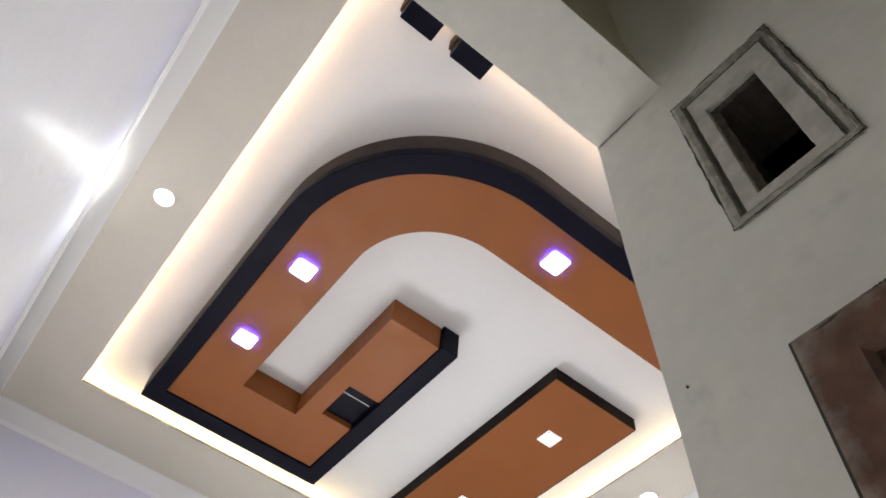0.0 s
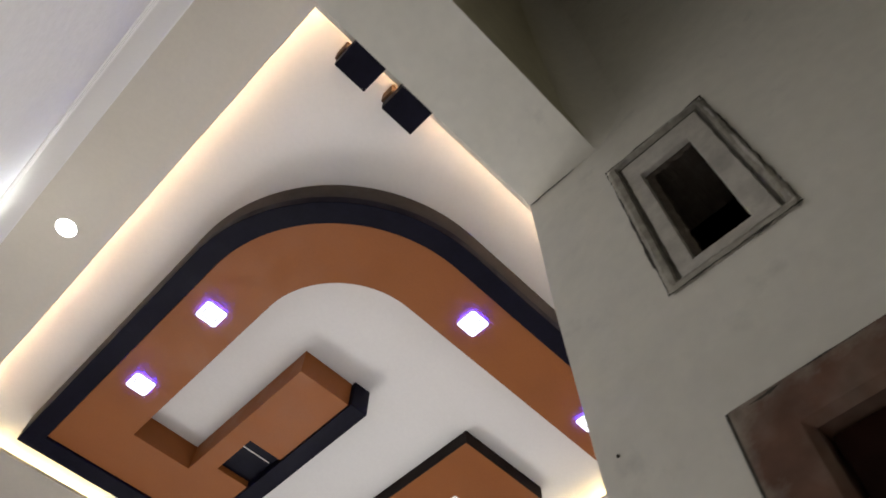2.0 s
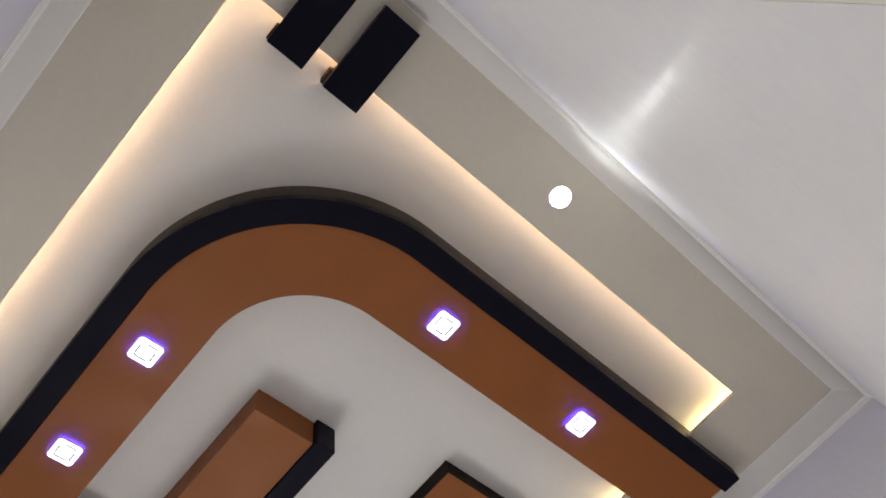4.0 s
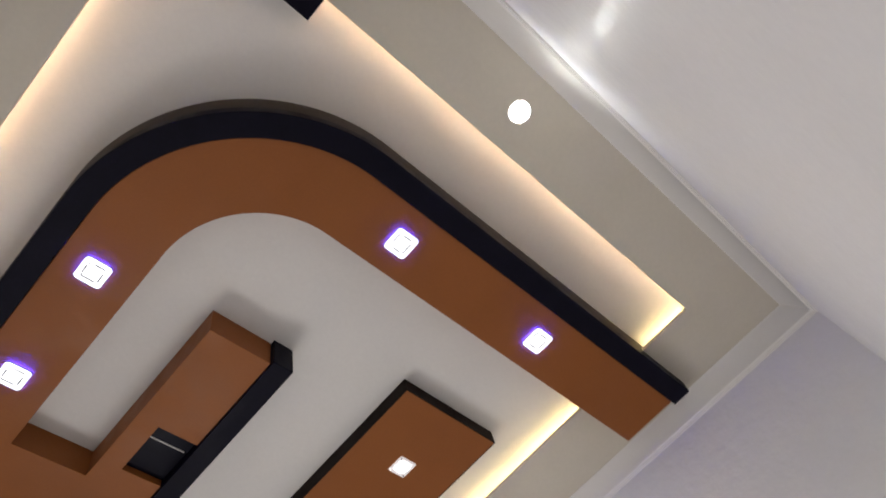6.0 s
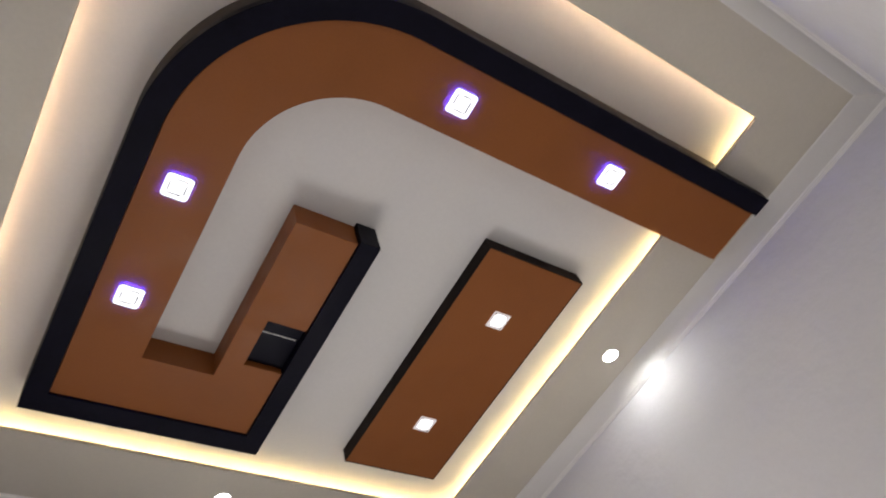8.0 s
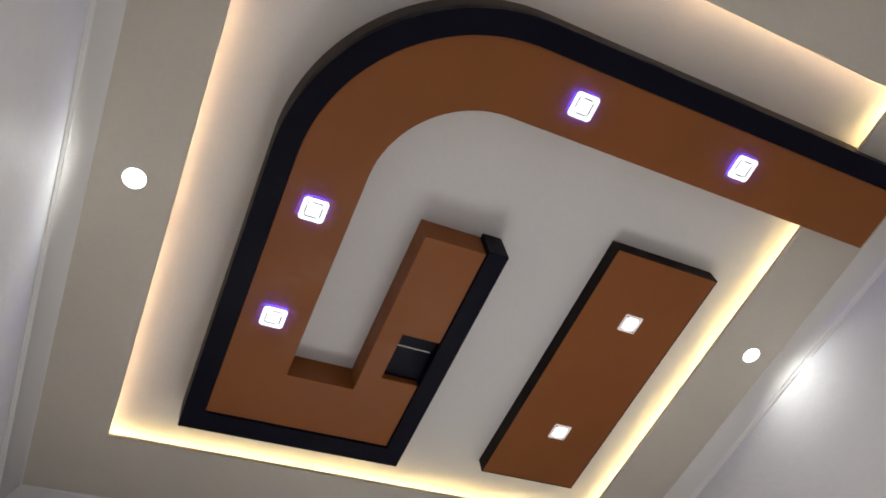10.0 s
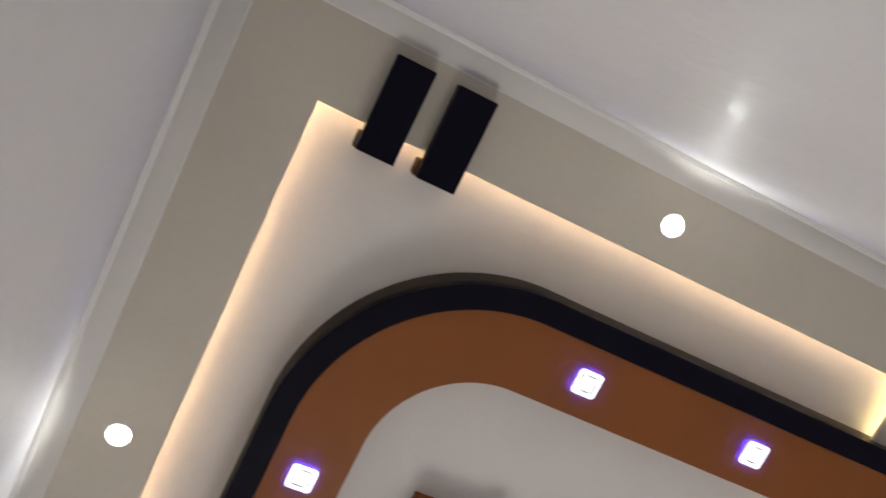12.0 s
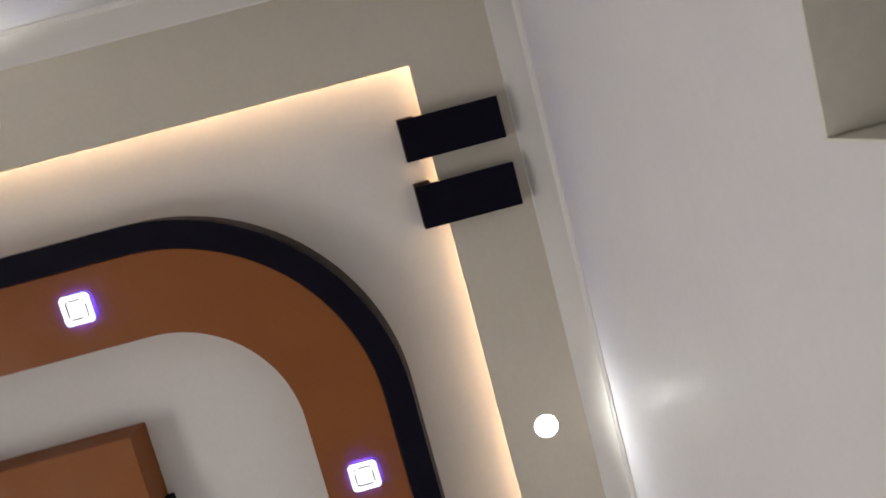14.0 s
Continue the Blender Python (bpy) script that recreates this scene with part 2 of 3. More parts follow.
def pierced(us, vs, holes, place, depth):
    """A wall of cells with holes: us, vs cell borders, holes as (u0, u1, v0, v1), place(u, v, d) a point d deep."""
    bm = bmesh.new()
    made = {}

    def vert(u, v, d):
        key = (round(u, 5), round(v, 5), d)
        if key not in made:
            made[key] = bm.verts.new(place(u, v, d))
        return made[key]

    def solid(i, j):
        if not (0 <= i < len(us) - 1 and 0 <= j < len(vs) - 1):
            return False
        u, v = (us[i] + us[i + 1]) / 2, (vs[j] + vs[j + 1]) / 2
        return not any(a < u < b and c < v < d for a, b, c, d in holes)

    for i in range(len(us) - 1):
        for j in range(len(vs) - 1):
            if not solid(i, j):
                continue
            u0, u1, v0, v1 = us[i], us[i + 1], vs[j], vs[j + 1]
            for d in (0.0, depth):
                bm.faces.new([vert(u, v, d) for u, v in ((u0, v0), (u1, v0), (u1, v1), (u0, v1))])
            for di, dj, a, b in ((-1, 0, (u0, v0), (u0, v1)), (1, 0, (u1, v0), (u1, v1)), (0, -1, (u0, v0), (u1, v0)), (0, 1, (u0, v1), (u1, v1))):
                if not solid(i + di, j + dj):
                    bm.faces.new([vert(*a, 0.0), vert(*b, 0.0), vert(*b, depth), vert(*a, depth)])
    return bm


# ---------------------------------------------------------------- structure of the room
def bend(table, v):
    """Smooth steps between the pairs of a short table."""
    if v <= table[0][0]:
        return table[0][1]
    for (a, p), (b, q) in zip(table, table[1:]):
        if v <= b:
            return p + (q - p) * (v - a) / (b - a)
    return table[-1][1]


def wall_x(z):
    """Face of the passage wall, tilted over door height to fit the camera's view."""
    return bend(((0.0, FX), (2.2, FX), (2.58, 2.931), (3.0, 2.926)), z)


def arris_y(z):
    """The plastered corner of the passage wall, wavering to fit the camera's view."""
    return bend(((0.0, -0.024), (1.5, -0.018), (1.92, -0.0115), (2.0, -0.009), (2.1, -0.0045), (2.2, -0.0005), (2.3, 0.0015), (2.45, 0.0005), (2.58, -0.0005)), z)


ARRIS_Z = [1.5, 1.92, 2.0, 2.05, 2.1, 2.15, 2.2, 2.25, 2.3, 2.38, 2.45, 2.52]
FAR = -2.4            # back wall of the passage
BACKX = 4.6           # far side of the dark room behind the passage wall
Z_TOP = 4.40

# floor
structure("floor", boxes((1.5, WX1 + 0.15, FAR - 0.15, WY1 + 0.15, -0.1, 0.0)), M_TILE, "plain white ceramic floor", "floor")

# wall over and beside the passage: stands in the house between room and passage, its top leaned to fit the camera's
# view
VENT = (-0.291, -0.136, 2.192, 2.492)
DOOR = (-0.99, -0.141, 0.0, 2.007)


def place_a(u, v, d):
    lean = LEAN * min(1.0, max(0.0, (v - LINTEL) / (Z_CORNICE - LINTEL)))
    if u == JX:
        u = wall_x(v) + 0.004
        if v < LINTEL:
            lean = arris_y(v) + 0.0005
    return (u, -THICK, v) if d else (u, lean, v)


bm = pierced([WX0, JX, 3.6, 4.6, WX1 + 0.13], [0.0, 1.2] + ARRIS_Z + [LINTEL, 3.1, 3.6, Z_CORNICE, Z_TOP], [(WX0, JX, 0.0, LINTEL)], place_a, 1.0)
structure("wall_passage_side", bm, M_WALL, "white enamel wall with a passage opening", "wall")
structure("wall_west", boxes((WX0 - 0.13, WX0, -THICK, WY1 + 0.13, 0, Z_TOP)), M_WALL, "plain white glossy enamel wall", "wall")
structure("wall_east", boxes((WX1, WX1 + 0.125, -0.06, WY1 + 0.13, 0, Z_TOP)), M_WALL, "plain white glossy enamel wall", "wall")
# assumed window, never in view; added with its lamp to brighten the room
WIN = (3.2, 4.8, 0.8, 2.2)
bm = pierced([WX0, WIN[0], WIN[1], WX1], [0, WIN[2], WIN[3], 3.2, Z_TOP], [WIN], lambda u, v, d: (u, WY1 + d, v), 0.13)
structure("wall_north", bm, M_WALL, "white glossy enamel wall with an added unseen window", "wall")
win = tagged(new("added_window"), "unseen window opening added to let in fill light", "window", kind="structure")
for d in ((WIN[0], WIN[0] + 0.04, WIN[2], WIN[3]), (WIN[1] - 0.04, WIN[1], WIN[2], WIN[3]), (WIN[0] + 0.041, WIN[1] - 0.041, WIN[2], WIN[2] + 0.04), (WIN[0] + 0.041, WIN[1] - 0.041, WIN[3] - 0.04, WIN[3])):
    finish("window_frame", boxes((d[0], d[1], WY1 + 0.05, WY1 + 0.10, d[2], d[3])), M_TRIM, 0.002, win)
fill = bpy.data.lights.new("window_fill", "AREA")
fill.shape, fill.size, fill.size_y, fill.energy, fill.color = "RECTANGLE", WIN[1] - WIN[0] - 0.1, WIN[3] - WIN[2] - 0.1, WINDOW_FILL, (1.0, 0.965, 0.925)
new("window_fill", fill).matrix_basis = pose((WIN[0] + WIN[1]) / 2, WY1 + 0.11, (WIN[2] + WIN[3]) / 2, -90, 0, 0)

# lower border ceiling, open in the middle, and the raised ceiling over it
bm = pierced([WX0, RX0, RX1, WX1], [0.03, RY0, RY1, WY1], [(RX0, RX1, RY0, RY1)], lambda u, v, d: (u, v, Z_BORDER + d), 0.018)
structure("ceiling_border", bm, M_BORDER, "cream painted dropped ceiling border round a recess", "ceiling", bevel=0.002)
structure("ceiling", boxes((WX0, WX1, 0.03, WY1, Z_UPPER, Z_UPPER + 0.05)), M_UPPER, "white painted raised ceiling lit from hidden coves", "ceiling")

# cornice: stepped and coved profile, distance from the wall and height under the border
PROFILE = [(0.0, -0.092), (0.006, -0.092), (0.0072, -0.0865), (0.0100, -0.0855), (0.0112, -0.0805), (0.0150, -0.0795)]
FLAT = len(PROFILE)
COVE = []
for a in range(6, 91, 6):
    # a shallow hollow, nearer to a flat splay than to a quarter round
    t = a / 90
    COVE.append((0.0155 + 0.0715 * (0.4 * (1 - math.cos(radians(a))) + 0.6 * t), -0.079 + 0.0735 * (0.4 * math.sin(radians(a)) + 0.6 * t)))
PROFILE += COVE + [(0.0885, -0.0028), (0.092, -0.0024), (0.092, 0.0), (0.0, 0.0)]


def cornice(name, a, b, inward):
    a, b, inward = Vector(a), Vector(b), Vector(inward)
    run = (b - a).normalized()
    bm = bmesh.new()
    rows = []
    for end, s in ((a, 1), (b, -1)):
        rows.append([bm.verts.new((*(end + inward * d + run * s * d), Z_BORDER - 0.001 + z)) for d, z in PROFILE])
    k = len(PROFILE)
    for i in range(k):
        f = bm.faces.new((rows[0][i], rows[0][(i + 1) % k], rows[1][(i + 1) % k], rows[1][i]))
        f.smooth = FLAT <= i < FLAT - 1 + len(COVE)
    for r in rows:
        bm.faces.new(r)
    return structure(name, bm, M_CORNICE, "glossy white moulded ceiling cornice", "cornice")


W0 = LEAN
cornice("cornice_passage_side", (WX0, W0), (WX1, W0), (0, 1))
cornice("cornice_west", (WX0, WY1), (WX0, W0), (1, 0))
cornice("cornice_east", (WX1, W0), (WX1, WY1), (-1, 0))
cornice("cornice_north", (WX1, WY1), (WX0, WY1), (0, -1))

# ---------------------------------------------------------------- passage and the dark room beside it
gap = 0.004
P_TOP = 4.1           # passage ceiling
ys = sorted({FAR, DOOR[0] - gap, DOOR[1] + gap, VENT[0] + 0.004, VENT[1] - 0.004, -0.0005, -0.5})
zs = sorted({0.0, 1.0, DOOR[3] + gap, VENT[2] + 0.004, VENT[3] - 0.004, LINTEL, 2.8, 3.0, P_TOP, *ARRIS_Z})
bm = pierced(ys, zs, [(VENT[0] + 0.004, VENT[1] - 0.004, VENT[2] + 0.004, VENT[3] - 0.004), (DOOR[0] - gap, DOOR[1] + gap, 0.0, DOOR[3] + gap)],
             lambda u, v, d: (wall_x(v) + d, arris_y(v) if u == -0.0005 else u, v), 0.13)
structure("wall_passage", bm, M_PLASTER, "grey skimmed plaster wall with vent and doorway", "wall")
# the plastered underside of the lintel
structure("lintel_soffit", boxes((WX0, wall_x(LINTEL) - 0.0005, -THICK - 0.0065, -0.0005, LINTEL - 0.0045, LINTEL + 0.003)), M_PLASTER, "pale plastered underside of the lintel", "lintel")
structure("wall_over_lintel", boxes((WX0, wall_x(P_TOP) + 0.003, -THICK - 0.006, -THICK - 0.001, LINTEL - 0.004, P_TOP)), M_OLIVE, "olive-grey plastered wall over the lintel", "wall")
# inner corner between the wall over the lintel and the passage wall, rounded and tinted for its soft shade
bm = bmesh.new()
rows = []
for z, r in ((LINTEL - 0.004, 0.012), (LINTEL + 0.02, 0.045), (LINTEL + 0.06, 0.075), (3.0, 0.08), (P_TOP, 0.08)):
    cx, cy = wall_x(z) - r, -THICK - 0.006 - r
    rows.append([bm.verts.new((x, y, z)) for x, y in arc(cx, cy, r + 0.001, 0, 90, 8)])
for low, top in zip(rows, rows[1:]):
    for i in range(8):
        bm.faces.new((low[i], low[i + 1], top[i + 1], top[i])).smooth = True
tip = bm.verts.new((wall_x(LINTEL) + 0.001, -THICK - 0.005, LINTEL - 0.004))
bm.faces.new([tip] + rows[0])
structure("plaster_fillet", bm, M_FADE, "rounded plaster inner corner with olive-grey shade in its colour", "wall")
structure("floor_dark_room", boxes((JX + 0.126, BACKX, FAR, -THICK - 0.002, 0.0, 0.01)), M_UNLIT, "floor of the unlit room in a darkened colour", "floor")
structure("wall_dark_room_inner", boxes((JX + 0.127, BACKX, -THICK - 0.012, -THICK - 0.002, 0.01, P_TOP), (JX + 0.127, BACKX, FAR + 0.001, FAR + 0.012, 0.01, P_TOP)), M_UNLIT, "side walls of the unlit room in a darkened colour", "wall")
structure("ceiling_dark_room", boxes((JX + 0.127, BACKX, FAR + 0.013, -THICK - 0.013, P_TOP - 0.015, P_TOP - 0.002)), M_UNLIT, "ceiling of the unlit room in a darkened colour", "ceiling")
structure("wall_passage_back", boxes((WX0 - 0.13, BACKX + 0.13, FAR - 0.13, FAR, 0, P_TOP)), M_PLASTER, "grey plastered back wall of the passage", "wall")
structure("wall_passage_west", boxes((WX0 - 0.13, WX0, FAR, -THICK - 0.001, 0, P_TOP)), M_PLASTER, "grey plastered side wall of the passage", "wall")
structure("ceiling_passage", boxes((WX0 - 0.13, BACKX + 0.13, FAR - 0.13, -THICK - 0.001, P_TOP, P_TOP + 0.1)), M_PLASTER, "plain grey passage ceiling", "ceiling")
structure("wall_dark_room", boxes((BACKX, BACKX + 0.13, FAR, -THICK - 0.001, 0, P_TOP)), M_UNLIT, "wall of the unlit room in a darkened colour", "wall")

# ---------------------------------------------------------------- dropped ceiling shapes
CX, CY = 3.578, 1.49
R_IN, R_OR, R_OUT = 0.41, 0.69, 0.785
OX0, OY0, OY1, OX1 = 2.888, 0.80, 2.815, 3.755      # outer edge of the orange band
NX, NY0, NY1 = 3.577, 2.155, 2.415                  # notch
END = 5.39

band = thing("dropped_ceiling_band", "burnt orange G-shaped dropped ceiling band with black rim", "ceiling panel")
pts = [(END, OY0)] + arc(CX, CY, R_OR, 270, 180, 48) + [(OX0, OY1), (OX1, OY1), (OX1, NY1), (NX, NY1), (NX, NY0), (OX1, NY0), (OX1, 1.66), (3.478, 1.66), (3.478, 2.516), (3.168, 2.516)]
pts += arc(CX, CY, R_IN, 180, 270, 40) + [(END, CY - R_IN)]
part("orange_band", prism(pts, Z_ORANGE, Z_UPPER + 0.004), M_ORANGE, band, "smooth burnt orange painted board", bevel=0.002)
g = 0.002
outer = [(END + 0.018, CY - R_OUT)] + arc(CX, CY, R_OUT, 270, 180, 56) + [(CX - R_OUT, 2.926), (3.850, 2.926), (3.850, 1.638), (OX1 + g, 1.638)]
inner = [(OX1 + g, OY1 + g), (OX0 - g, OY1 + g)] + arc(CX, CY, R_OR + g, 180, 270, 56) + [(END + 0.018, OY0 - g)]
part("black_rim", prism(outer + inner, Z_RIM, Z_UPPER + 0.004), M_BLACK, band, "satin black painted rim", bevel=0.003)
# LED light on the black rim, put into the browner colour of this strip
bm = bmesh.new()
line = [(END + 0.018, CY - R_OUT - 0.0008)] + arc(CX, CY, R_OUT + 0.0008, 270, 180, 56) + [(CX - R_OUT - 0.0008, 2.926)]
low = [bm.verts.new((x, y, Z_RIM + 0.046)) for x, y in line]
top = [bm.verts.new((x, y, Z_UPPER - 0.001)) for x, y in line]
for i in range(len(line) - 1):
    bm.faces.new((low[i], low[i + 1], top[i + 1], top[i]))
part("rim_side", bm, M_RIM_SIDE, band, "black outer side, browned for the LED light on it")
# notch in the inner arm: black lining, a black slat across it and its lit edge painted as a pale strip
part("notch_backing", boxes((NX + 0.001, OX1 + 0.001, NY0 + 0.084, NY1 - 0.001, 4.112, 4.160)), M_BLACK, band, "black notch backing")
part("notch_slat", boxes((NX + 0.001, OX1 + 0.001, NY0 + 0.001, NY0 + 0.074, 4.104, 4.150)), M_BLACK, band, "black notch slat", bevel=0.002)
part("slat_lit_edge", boxes((NX + 0.002, OX1 - 0.012, NY0 + 0.079, NY0 + 0.083, 4.107, 4.112)), M_SLAT_EDGE, band, "thin pale strip for the lit edge of the slat")

slab = thing("dropped_ceiling_slab", "burnt orange rectangular ceiling slab with black sides", "ceiling panel")
SX0, SX1, SY0, SY1 = 4.339, 4.890, 1.480, 2.921
part("orange_face", boxes((SX0 + 0.004, SX1 - 0.004, SY0 + 0.004, SY1 - 0.004, Z_SLAB, Z_UPPER - 0.002)), M_ORANGE, slab, "burnt orange painted face", bevel=0.0015)
part("black_side", ring([(SX0, SY0), (SX1, SY0), (SX1, SY1), (SX0, SY1)], [(SX0 + 0.0035, SY0 + 0.0035), (SX1 - 0.0035, SY0 + 0.0035), (SX1 - 0.0035, SY1 - 0.0035), (SX0 + 0.0035, SY1 - 0.0035)], Z_SLAB - 0.001, Z_UPPER + 0.003), M_BLACK_WARM, slab, "black painted edge")

for x0, x1 in ((2.693, 2.832), (2.916, 3.059)):
    blk = thing("ceiling_block", "black wooden block across the recess edge", "ceiling block", "black ceiling blocks", (x0, 0.184, 4.077))
    w, d = x1 - x0, 0.336
    part("block_body", boxes((0, w, 0, d, 0, Z_BORDER - 4.077)), M_BLACK, blk, bevel=0.002)
    # brown colour carries the cove light that falls on this side of the block
    part("block_riser", boxes((-0.009, w - 0.001, RY0 - 0.184 + 0.030, d + 0.003, Z_BORDER - 4.077 + 0.001, Z_UPPER - 4.077 + 0.002)), M_BROWN, blk, "upper part coloured brown for the cove light on it", bevel=0.004)

# ---------------------------------------------------------------- lamps
# square panels: white diffuser, blue glowing edge, fine grey frame line
panel = None
for x, y, turn in ((3.823, 0.940, 180), (4.592, 0.938, 180), (3.017, 1.687, 270), (3.020, 2.224, 270)):
    at = pose(x, y, Z_ORANGE, 0, 0, turn)
    if panel:
        copy_thing(panel, at)
        continue
    panel = thing("ceiling_lamp", "square white LED panel with blue glowing edge", "ceiling lamp", "square panels on the orange band")
    panel.matrix_basis = at
    part("blue_base", prism(rounded(0.093, 0.093, 0.015), -0.0050, -0.0005), E_BLUE, panel, "blue glowing base behind the panel")
    part("housing", ring(rounded(0.1055, 0.1055, 0.017), rounded(0.1012, 0.1012, 0.0162), -0.0090, -0.0051), M_MARK, panel, "thin grey housing edge")
    plate = part("diffuser", prism(rounded(0.101, 0.101, 0.016), -0.0087, -0.0052), E_PANEL, panel, "white glowing diffuser")
    for d in ((-0.0335, -0.0285, -0.027, 0.022), (0.0290, 0.0335, -0.014, 0.024), (-0.026, 0.014, 0.0285, 0.0335), (-0.020, 0.016, -0.0335, -0.0285)):
        part("frame_line", boxes((*d, -0.0093, -0.0086)), M_LINE, plate, "fine grey frame line")
    for a, b in ((-0.027, -0.029), (0.029, 0.027), (0.027, -0.028)):
        part("screw_mark", boxes((a - 0.003, a + 0.003, b - 0.0027, b + 0.0027, -0.0093, -0.0086)), M_LINE, plate, "tiny grey screw mark")

spot = None
for x, y in ((4.609, 1.824), (4.616, 2.550)):
    at = pose(x, y, Z_SLAB, 0, 0, 0)
    if spot:
        copy_thing(spot, at)
        continue
    spot = thing("square_downlight", "small square downlight with pale plastic frame", "ceiling lamp", "square downlights in the slab")
    spot.matrix_basis = at
    rim = part("frame", ring(rounded(0.094, 0.094, 0.006), rounded(0.066, 0.066, 0.018), -0.006, -0.0005), E_FRAME, spot, "pale plastic frame with added glow for the LED light on it", bevel=0.0015)
    part("diffuser", prism(rounded(0.0655, 0.0655, 0.018), -0.004, -0.001), E_SPOT, spot, "bright diffuser")
    for k in (-1, 1):
        part("clip", boxes((k * 0.037 - 0.005, k * 0.037 + 0.005, k * 0.037 - 0.003, k * 0.037 + 0.003, -0.0065, -0.0058)), M_MARK, rim, "small grey clip")

down = None
for x, y in ((3.850, 0.286), (2.366, 1.810), (5.327, 1.801), (3.850, 3.345)):
    at = pose(x, y, Z_BORDER, 0, 0, 0)
    if down:
        copy_thing(down, at)
        continue
    down = thing("round_downlight", "round white recessed downlight, switched on", "ceiling lamp", "round downlights in the border")
    down.matrix_basis = at
    part("trim_ring", ring(arc(0, 0, 0.046, 0, 351, 39), arc(0, 0, 0.0415, 0, 351, 39), -0.004, -0.0005), M_TRIM, down, "thin white trim ring", bevel=0.001)
    part("diffuser", prism(arc(0, 0, 0.041, 0, 351, 39), -0.0035, -0.0006), E_DOWN, down, "bright round diffuser")

# the beams of the round downlights
for x, y in ((3.850, 0.286), (2.366, 1.810), (5.327, 1.801), (3.850, 3.345)):
    lamp = bpy.data.lights.new("downlight_beam", "SPOT")
    lamp.energy, lamp.color = BEAM, (0.96, 1.0, 0.95)
    lamp.spot_size, lamp.spot_blend, lamp.shadow_soft_size = radians(177), 0.33, 0.041
    new("downlight_beam", lamp).matrix_basis = pose(x, y, Z_BORDER - 0.012)

# LED strips lying on the border, out of sight behind its edge
BACK = 0.07
z0 = Z_BORDER + 0.0185
for name, dims, mat in (
    ("a", (RX0 - BACK, RX1 + BACK, RY0 - BACK - 0.01, RY0 - BACK), E_WARM),
    ("b", (RX0 - BACK - 0.01, RX0 - BACK, RY0 - BACK, RY1 + BACK), E_WARM),
    ("c", (RX1 + BACK, RX1 + BACK + 0.01, RY0 - BACK, RY1 + BACK), E_YELLOW),
    ("d", (RX0 - BACK, RX1 + BACK, RY1 + BACK, RY1 + BACK + 0.01), E_YELLOW),
):
    ob = finish("led_strip", boxes((*dims, z0, z0 + 0.004)), mat)
    tagged(ob, "warm glowing LED strip lying on the ceiling border", "led strip", "cove strips")

# ---------------------------------------------------------------- vent in the passage wall
def rough_loop(y0, y1, z0, z1, step, amount, seed, blunt_by=0.0):
    """Corners of a rectangle in y, z, with wavering sides."""
    rnd = random.Random(seed)
    cs = [(y0, z0), (y1, z0), (y1, z1), (y0, z1)]
    out = []
    for k in range(4):
        (a, b), (c, d) = cs[k], cs[(k + 1) % 4]
        for i in range(step):
            t = i / step
            y, z = a + (c - a) * t + rnd.uniform(-amount, amount), b + (d - b) * t + rnd.uniform(-amount, amount)
            blunt = max(0.0, 0.0045 - min(math.hypot(y - a, z - b), math.hypot(y - c, z - d))) * blunt_by
            out.append((y + math.copysign(blunt, (y0 + y1) / 2 - y), z + math.copysign(blunt, (z0 + z1) / 2 - z)))
    return out


def inset(box4, d):
    return (box4[0] + d, box4[1] - d, box4[2] + d, box4[3] - d)


def wall_loft(loops):
    """A loft of loops given as depth behind the leaning wall face and y, z outlines."""
    bm = bmesh.new()
    rows = [[bm.verts.new((wall_x(z) + d, y + 0.019 * (z - 2.34), z)) for y, z in pts] for d, pts in loops]
    k = len(rows[0])
    for r, q in zip(rows, rows[1:]):
        for i in range(k):
            bm.faces.new((r[i], r[(i + 1) % k], q[(i + 1) % k], q[i]))
    return bm


def crack(box4, wide, seed, threshold, side):
    """A dark gap along an outline that opens and closes."""
    rnd = random.Random(seed)
    path = rough_loop(*box4, 40, 0.0008, seed)
    bm = bmesh.new()
    k = len(path)
    mid = ((box4[0] + box4[1]) / 2, (box4[2] + box4[3]) / 2)
    rows = []
    for i, (y, z) in enumerate(path):
        w = wide * max(0.0, noise.noise((i * 0.13 + seed, seed * 1.7, 0.0)) * 1.3 + threshold) * (0.9 + 0.2 * rnd.random())
        dy, dz = y - mid[0], z - mid[1]
        n = math.hypot(dy, dz)
        y += 0.019 * (z - 2.34)
        rows.append([bm.verts.new((wall_x(z) - side, y - dy / n * w, z - dz / n * w)), bm.verts.new((wall_x(z) - side, y + dy / n * w, z + dz / n * w))])
    for i in range(k):
        r, q = rows[i], rows[(i + 1) % k]
        if (r[0].co - r[1].co).length > 0.0004 or (q[0].co - q[1].co).length > 0.0004:
            bm.faces.new((r[0], q[0], q[1], r[1]))
    return bm


vent = thing("wall_vent", "cement ventilation block set in a rough mortar surround", "vent")
N = 28
BLOCK = (-0.276, -0.153, 2.206, 2.479)
MOUTH = (-0.2475, -0.174, 2.225, 2.438)
THROAT = (-0.2465, -0.1835, 2.2275, 2.4365)
part("mortar_surround", wall_loft([(0.004, rough_loop(*inset(VENT, -0.0035), N, 0.0007, 1, 0.8)), (-0.003, rough_loop(*inset(VENT, -0.0005), N, 0.0007, 1, 0.8)), (-0.0055, rough_loop(*inset(VENT, 0.004), N, 0.0010, 11, 0.6)),
                                   (-0.0045, rough_loop(*inset(BLOCK, -0.0055), N, 0.0009, 2)), (0.006, rough_loop(*inset(BLOCK, -0.0030), N, 0.0009, 2))]), M_CONCRETE, vent, "rough grey mortar surround")
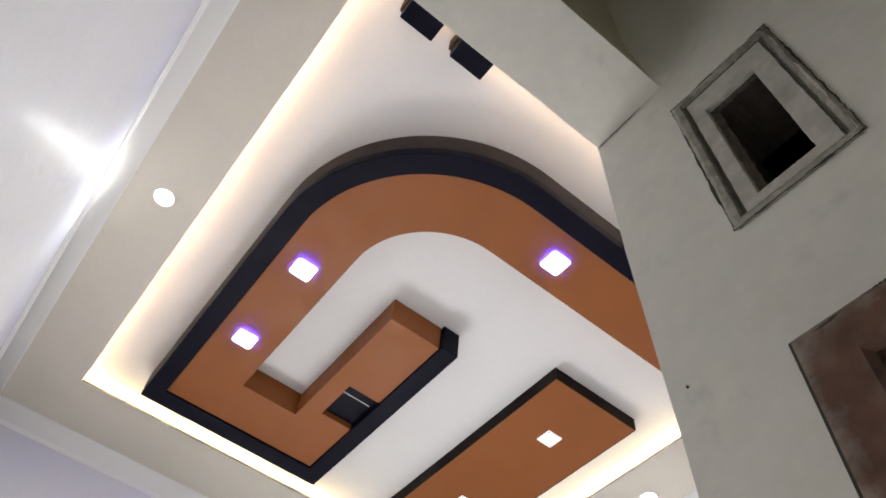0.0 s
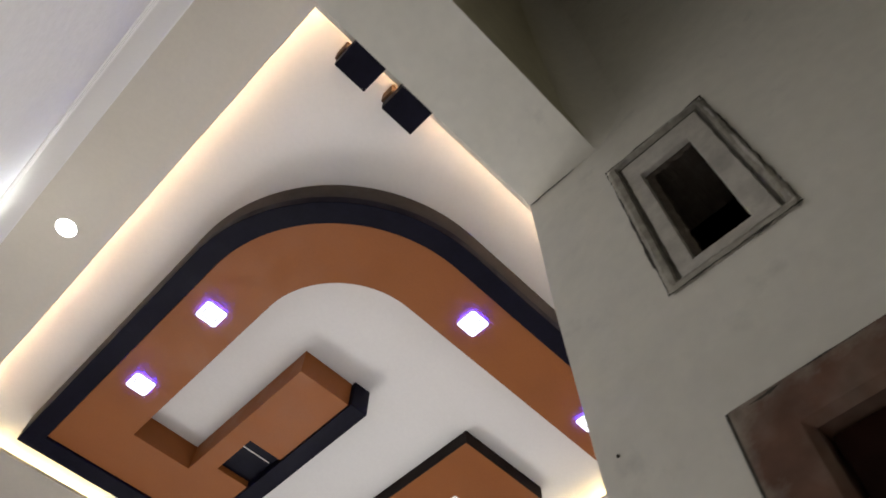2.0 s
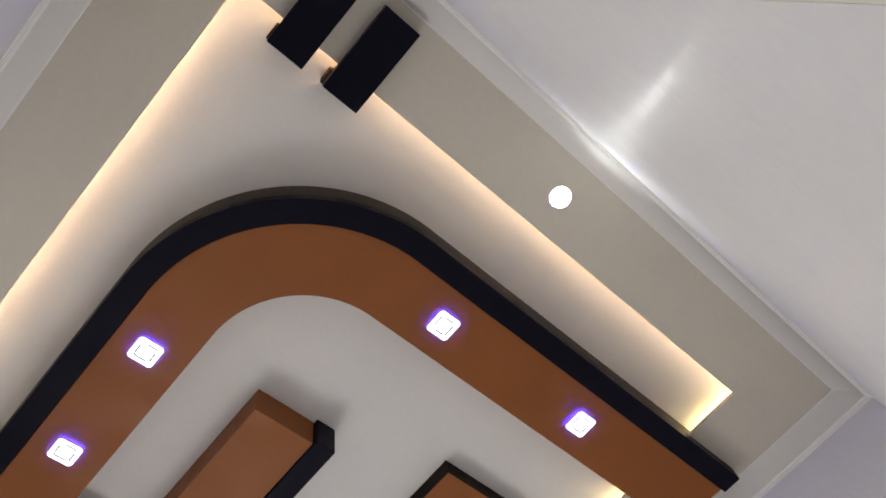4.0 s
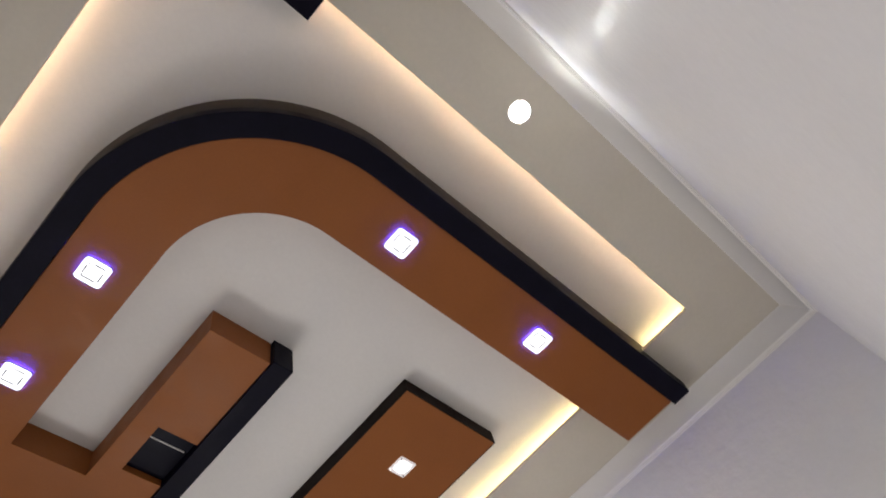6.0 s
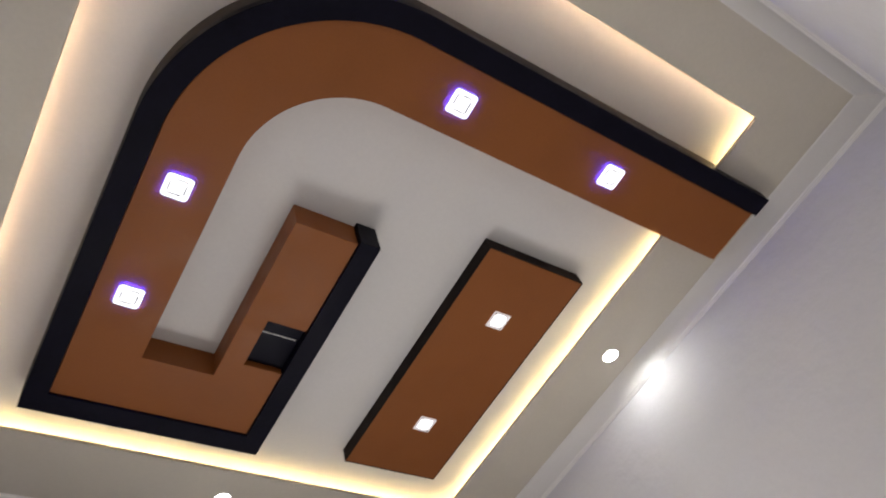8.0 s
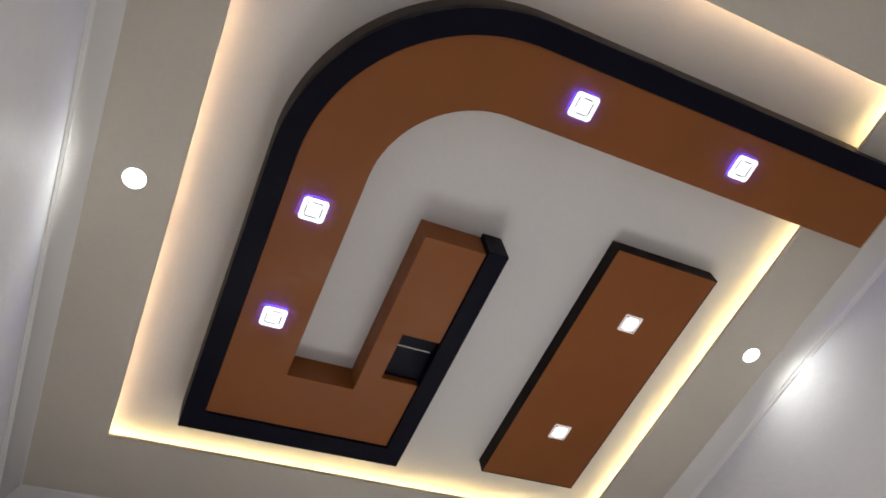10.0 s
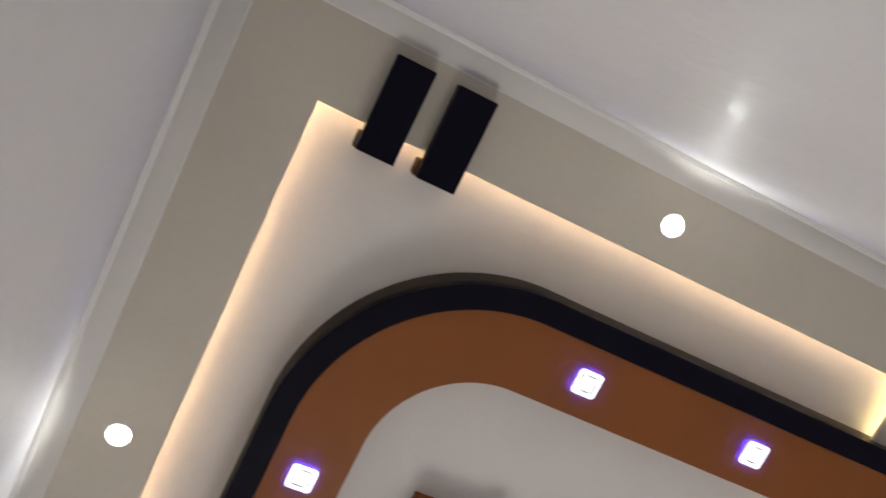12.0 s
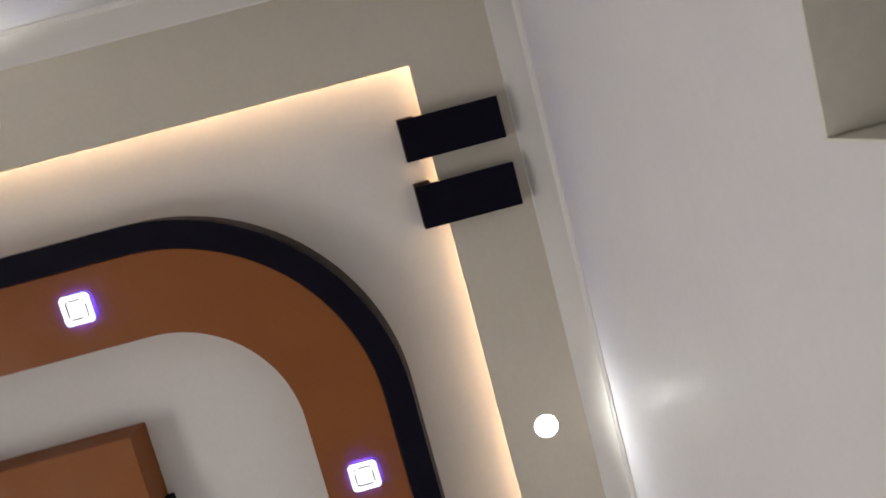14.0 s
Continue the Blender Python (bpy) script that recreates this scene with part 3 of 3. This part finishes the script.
part("mortar_crack", crack(inset(VENT, -0.0015), 0.0020, 3, 0.72, 0.0034), M_CRACK, vent, "dark crack round the mortar")
part("mortar_flake", crack(inset(VENT, 0.0035), 0.0030, 8, -0.12, 0.0062), M_CEMENT_LIGHT, vent, "pale flaked mortar patches")
part("inner_groove", wall_loft([(0.001, rough_loop(*inset(BLOCK, -0.0036), N, 0.0007, 5)), (0.005, rough_loop(*inset(BLOCK, 0.0008), N, 0.0006, 6))]), M_GROOVE, vent, "dark groove")
part("vent_frame", wall_loft([(0.006, rough_loop(*inset(BLOCK, 0.0002), N, 0.0005, 7)), (0.0005, rough_loop(*inset(BLOCK, 0.0016), N, 0.0005, 7)), (0.0012, rough_loop(*inset(MOUTH, -0.001), N, 0.0005, 8)),
                              (0.0025, rough_loop(*MOUTH, N, 0.0005, 8)), (0.009, rough_loop(*inset(MOUTH, 0.0006), N, 0.0005, 9))]), M_CEMENT_LIGHT, vent, "pale cement vent block")
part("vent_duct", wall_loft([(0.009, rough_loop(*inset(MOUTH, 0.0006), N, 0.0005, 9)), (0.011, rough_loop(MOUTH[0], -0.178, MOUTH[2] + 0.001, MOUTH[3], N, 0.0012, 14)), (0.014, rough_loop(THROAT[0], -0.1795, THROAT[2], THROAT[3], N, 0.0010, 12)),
                             (0.017, rough_loop(*THROAT, N, 0.0010, 15)), (0.019, rough_loop(*inset(THROAT, -0.012), N, 0.0009, 9)), (0.126, rough_loop(*inset(THROAT, -0.014), N, 0.0006, 10))]), M_DUCT, vent, "brown cement duct, darkened for the shade inside")

# door frame of the unlit room
frame_ = thing("door_frame", "raw red-brown wooden door frame in the plaster wall", "door frame")
fw, fh, y0, y1, zt = 0.054, 0.052, DOOR[0], DOOR[1], DOOR[3]
X0, X1 = FX - 0.006, FX + 0.10
CH = 0.007


def moulding(profile, a, b, place):
    bm = bmesh.new()
    rows = [[bm.verts.new(place(p, q, end)) for p, q in profile] for end in (a, b)]
    k = len(profile)
    for i in range(k):
        bm.faces.new((rows[0][i], rows[0][(i + 1) % k], rows[1][(i + 1) % k], rows[1][i]))
    for r in rows:
        bm.faces.new(r)
    return bm


for outer_y, inward in ((y1, -1), (y0, 1)):
    profile = [(X0, outer_y), (X0, outer_y + inward * (fw - CH)), (X0 + CH, outer_y + inward * fw), (X1, outer_y + inward * fw), (X1, outer_y)]
    part("jamb", moulding(profile, 0.0, zt - fh + CH, lambda p, q, end: (p, q, end)), M_WOOD, frame_)
profile = [(X0, zt), (X0, zt - fh + CH + 0.0002), (X0 + CH, zt - fh), (X1, zt - fh), (X1, zt)]
part("head", moulding(profile, y0, y1, lambda p, q, end: (p, end, q)), M_WOOD, frame_)
part("mortar_gap", boxes((FX - 0.0012, FX + 0.03, y1 + 0.0005, y1 + 0.0045, 0.0, zt + 0.004), (FX - 0.0012, FX + 0.03, y0, y1, zt + 0.0005, zt + 0.0045)), M_CRACK, frame_, "dark mortar gap")

# gap in the trowelled film over the head, opening and closing
rnd = random.Random(21)
bm = bmesh.new()
last = None
for i in range(140):
    y = y1 + 0.002 - i * 0.0022
    w = 0.0017 * max(0.0, noise.noise((i * 0.09, 4.0, 1.0)) + 0.22) * (0.6 + rnd.random())
    z = zt - 0.001 - 0.009 * abs(noise.noise((i * 0.035, 9.0, 2.0)))
    now = [bm.verts.new((X0 - 0.0004, y, z - w)), bm.verts.new((X0 - 0.0004, y, z + w + 0.0001))]
    if last:
        bm.faces.new((last[0], now[0], now[1], last[1]))
    last = now
part("head_crack", bm, M_CRACK, frame_, "dark broken crack in the plaster film")

# hairline crack where the lintel meets the passage wall
rnd = random.Random(4)
bm = bmesh.new()
last = None
for i in range(25):
    y = -0.002 - i * 0.0036
    w = 0.0004 + 0.0012 * rnd.random()
    z = LINTEL - 0.0045 - 0.0012 * rnd.random()
    now = [bm.verts.new((wall_x(z) - 0.0014, y, z - w)), bm.verts.new((wall_x(z) - 0.0014, y, z + w))]
    if last:
        bm.faces.new((last[0], now[0], now[1], last[1]))
    last = now
structure("plaster_crack", bm, M_CRACK, "hairline crack between lintel and plaster wall", "crack")

# nail left in the plaster
nail = thing("nail", "small dark nail in the plaster wall", "nail")
bm = bmesh.new()
bmesh.ops.create_cone(bm, cap_ends=True, segments=10, radius1=0.0013, radius2=0.0016, depth=0.002, matrix=pose(FX - 0.0009, -0.030, 2.039, 0, 90, 0))
part("nail_head", bm, M_CRACK, nail)

# dark red-brown leaf, assumed, fills the opening of the frame
door = thing("door", "dark red-brown leaf filling the doorway", "door")
part("leaf", boxes((FX + 0.012, FX + 0.048, y0 + fw + 0.003, y1 - fw - 0.003, 0.012, zt - fh - 0.003)), M_DOOR, door, bevel=0.002)
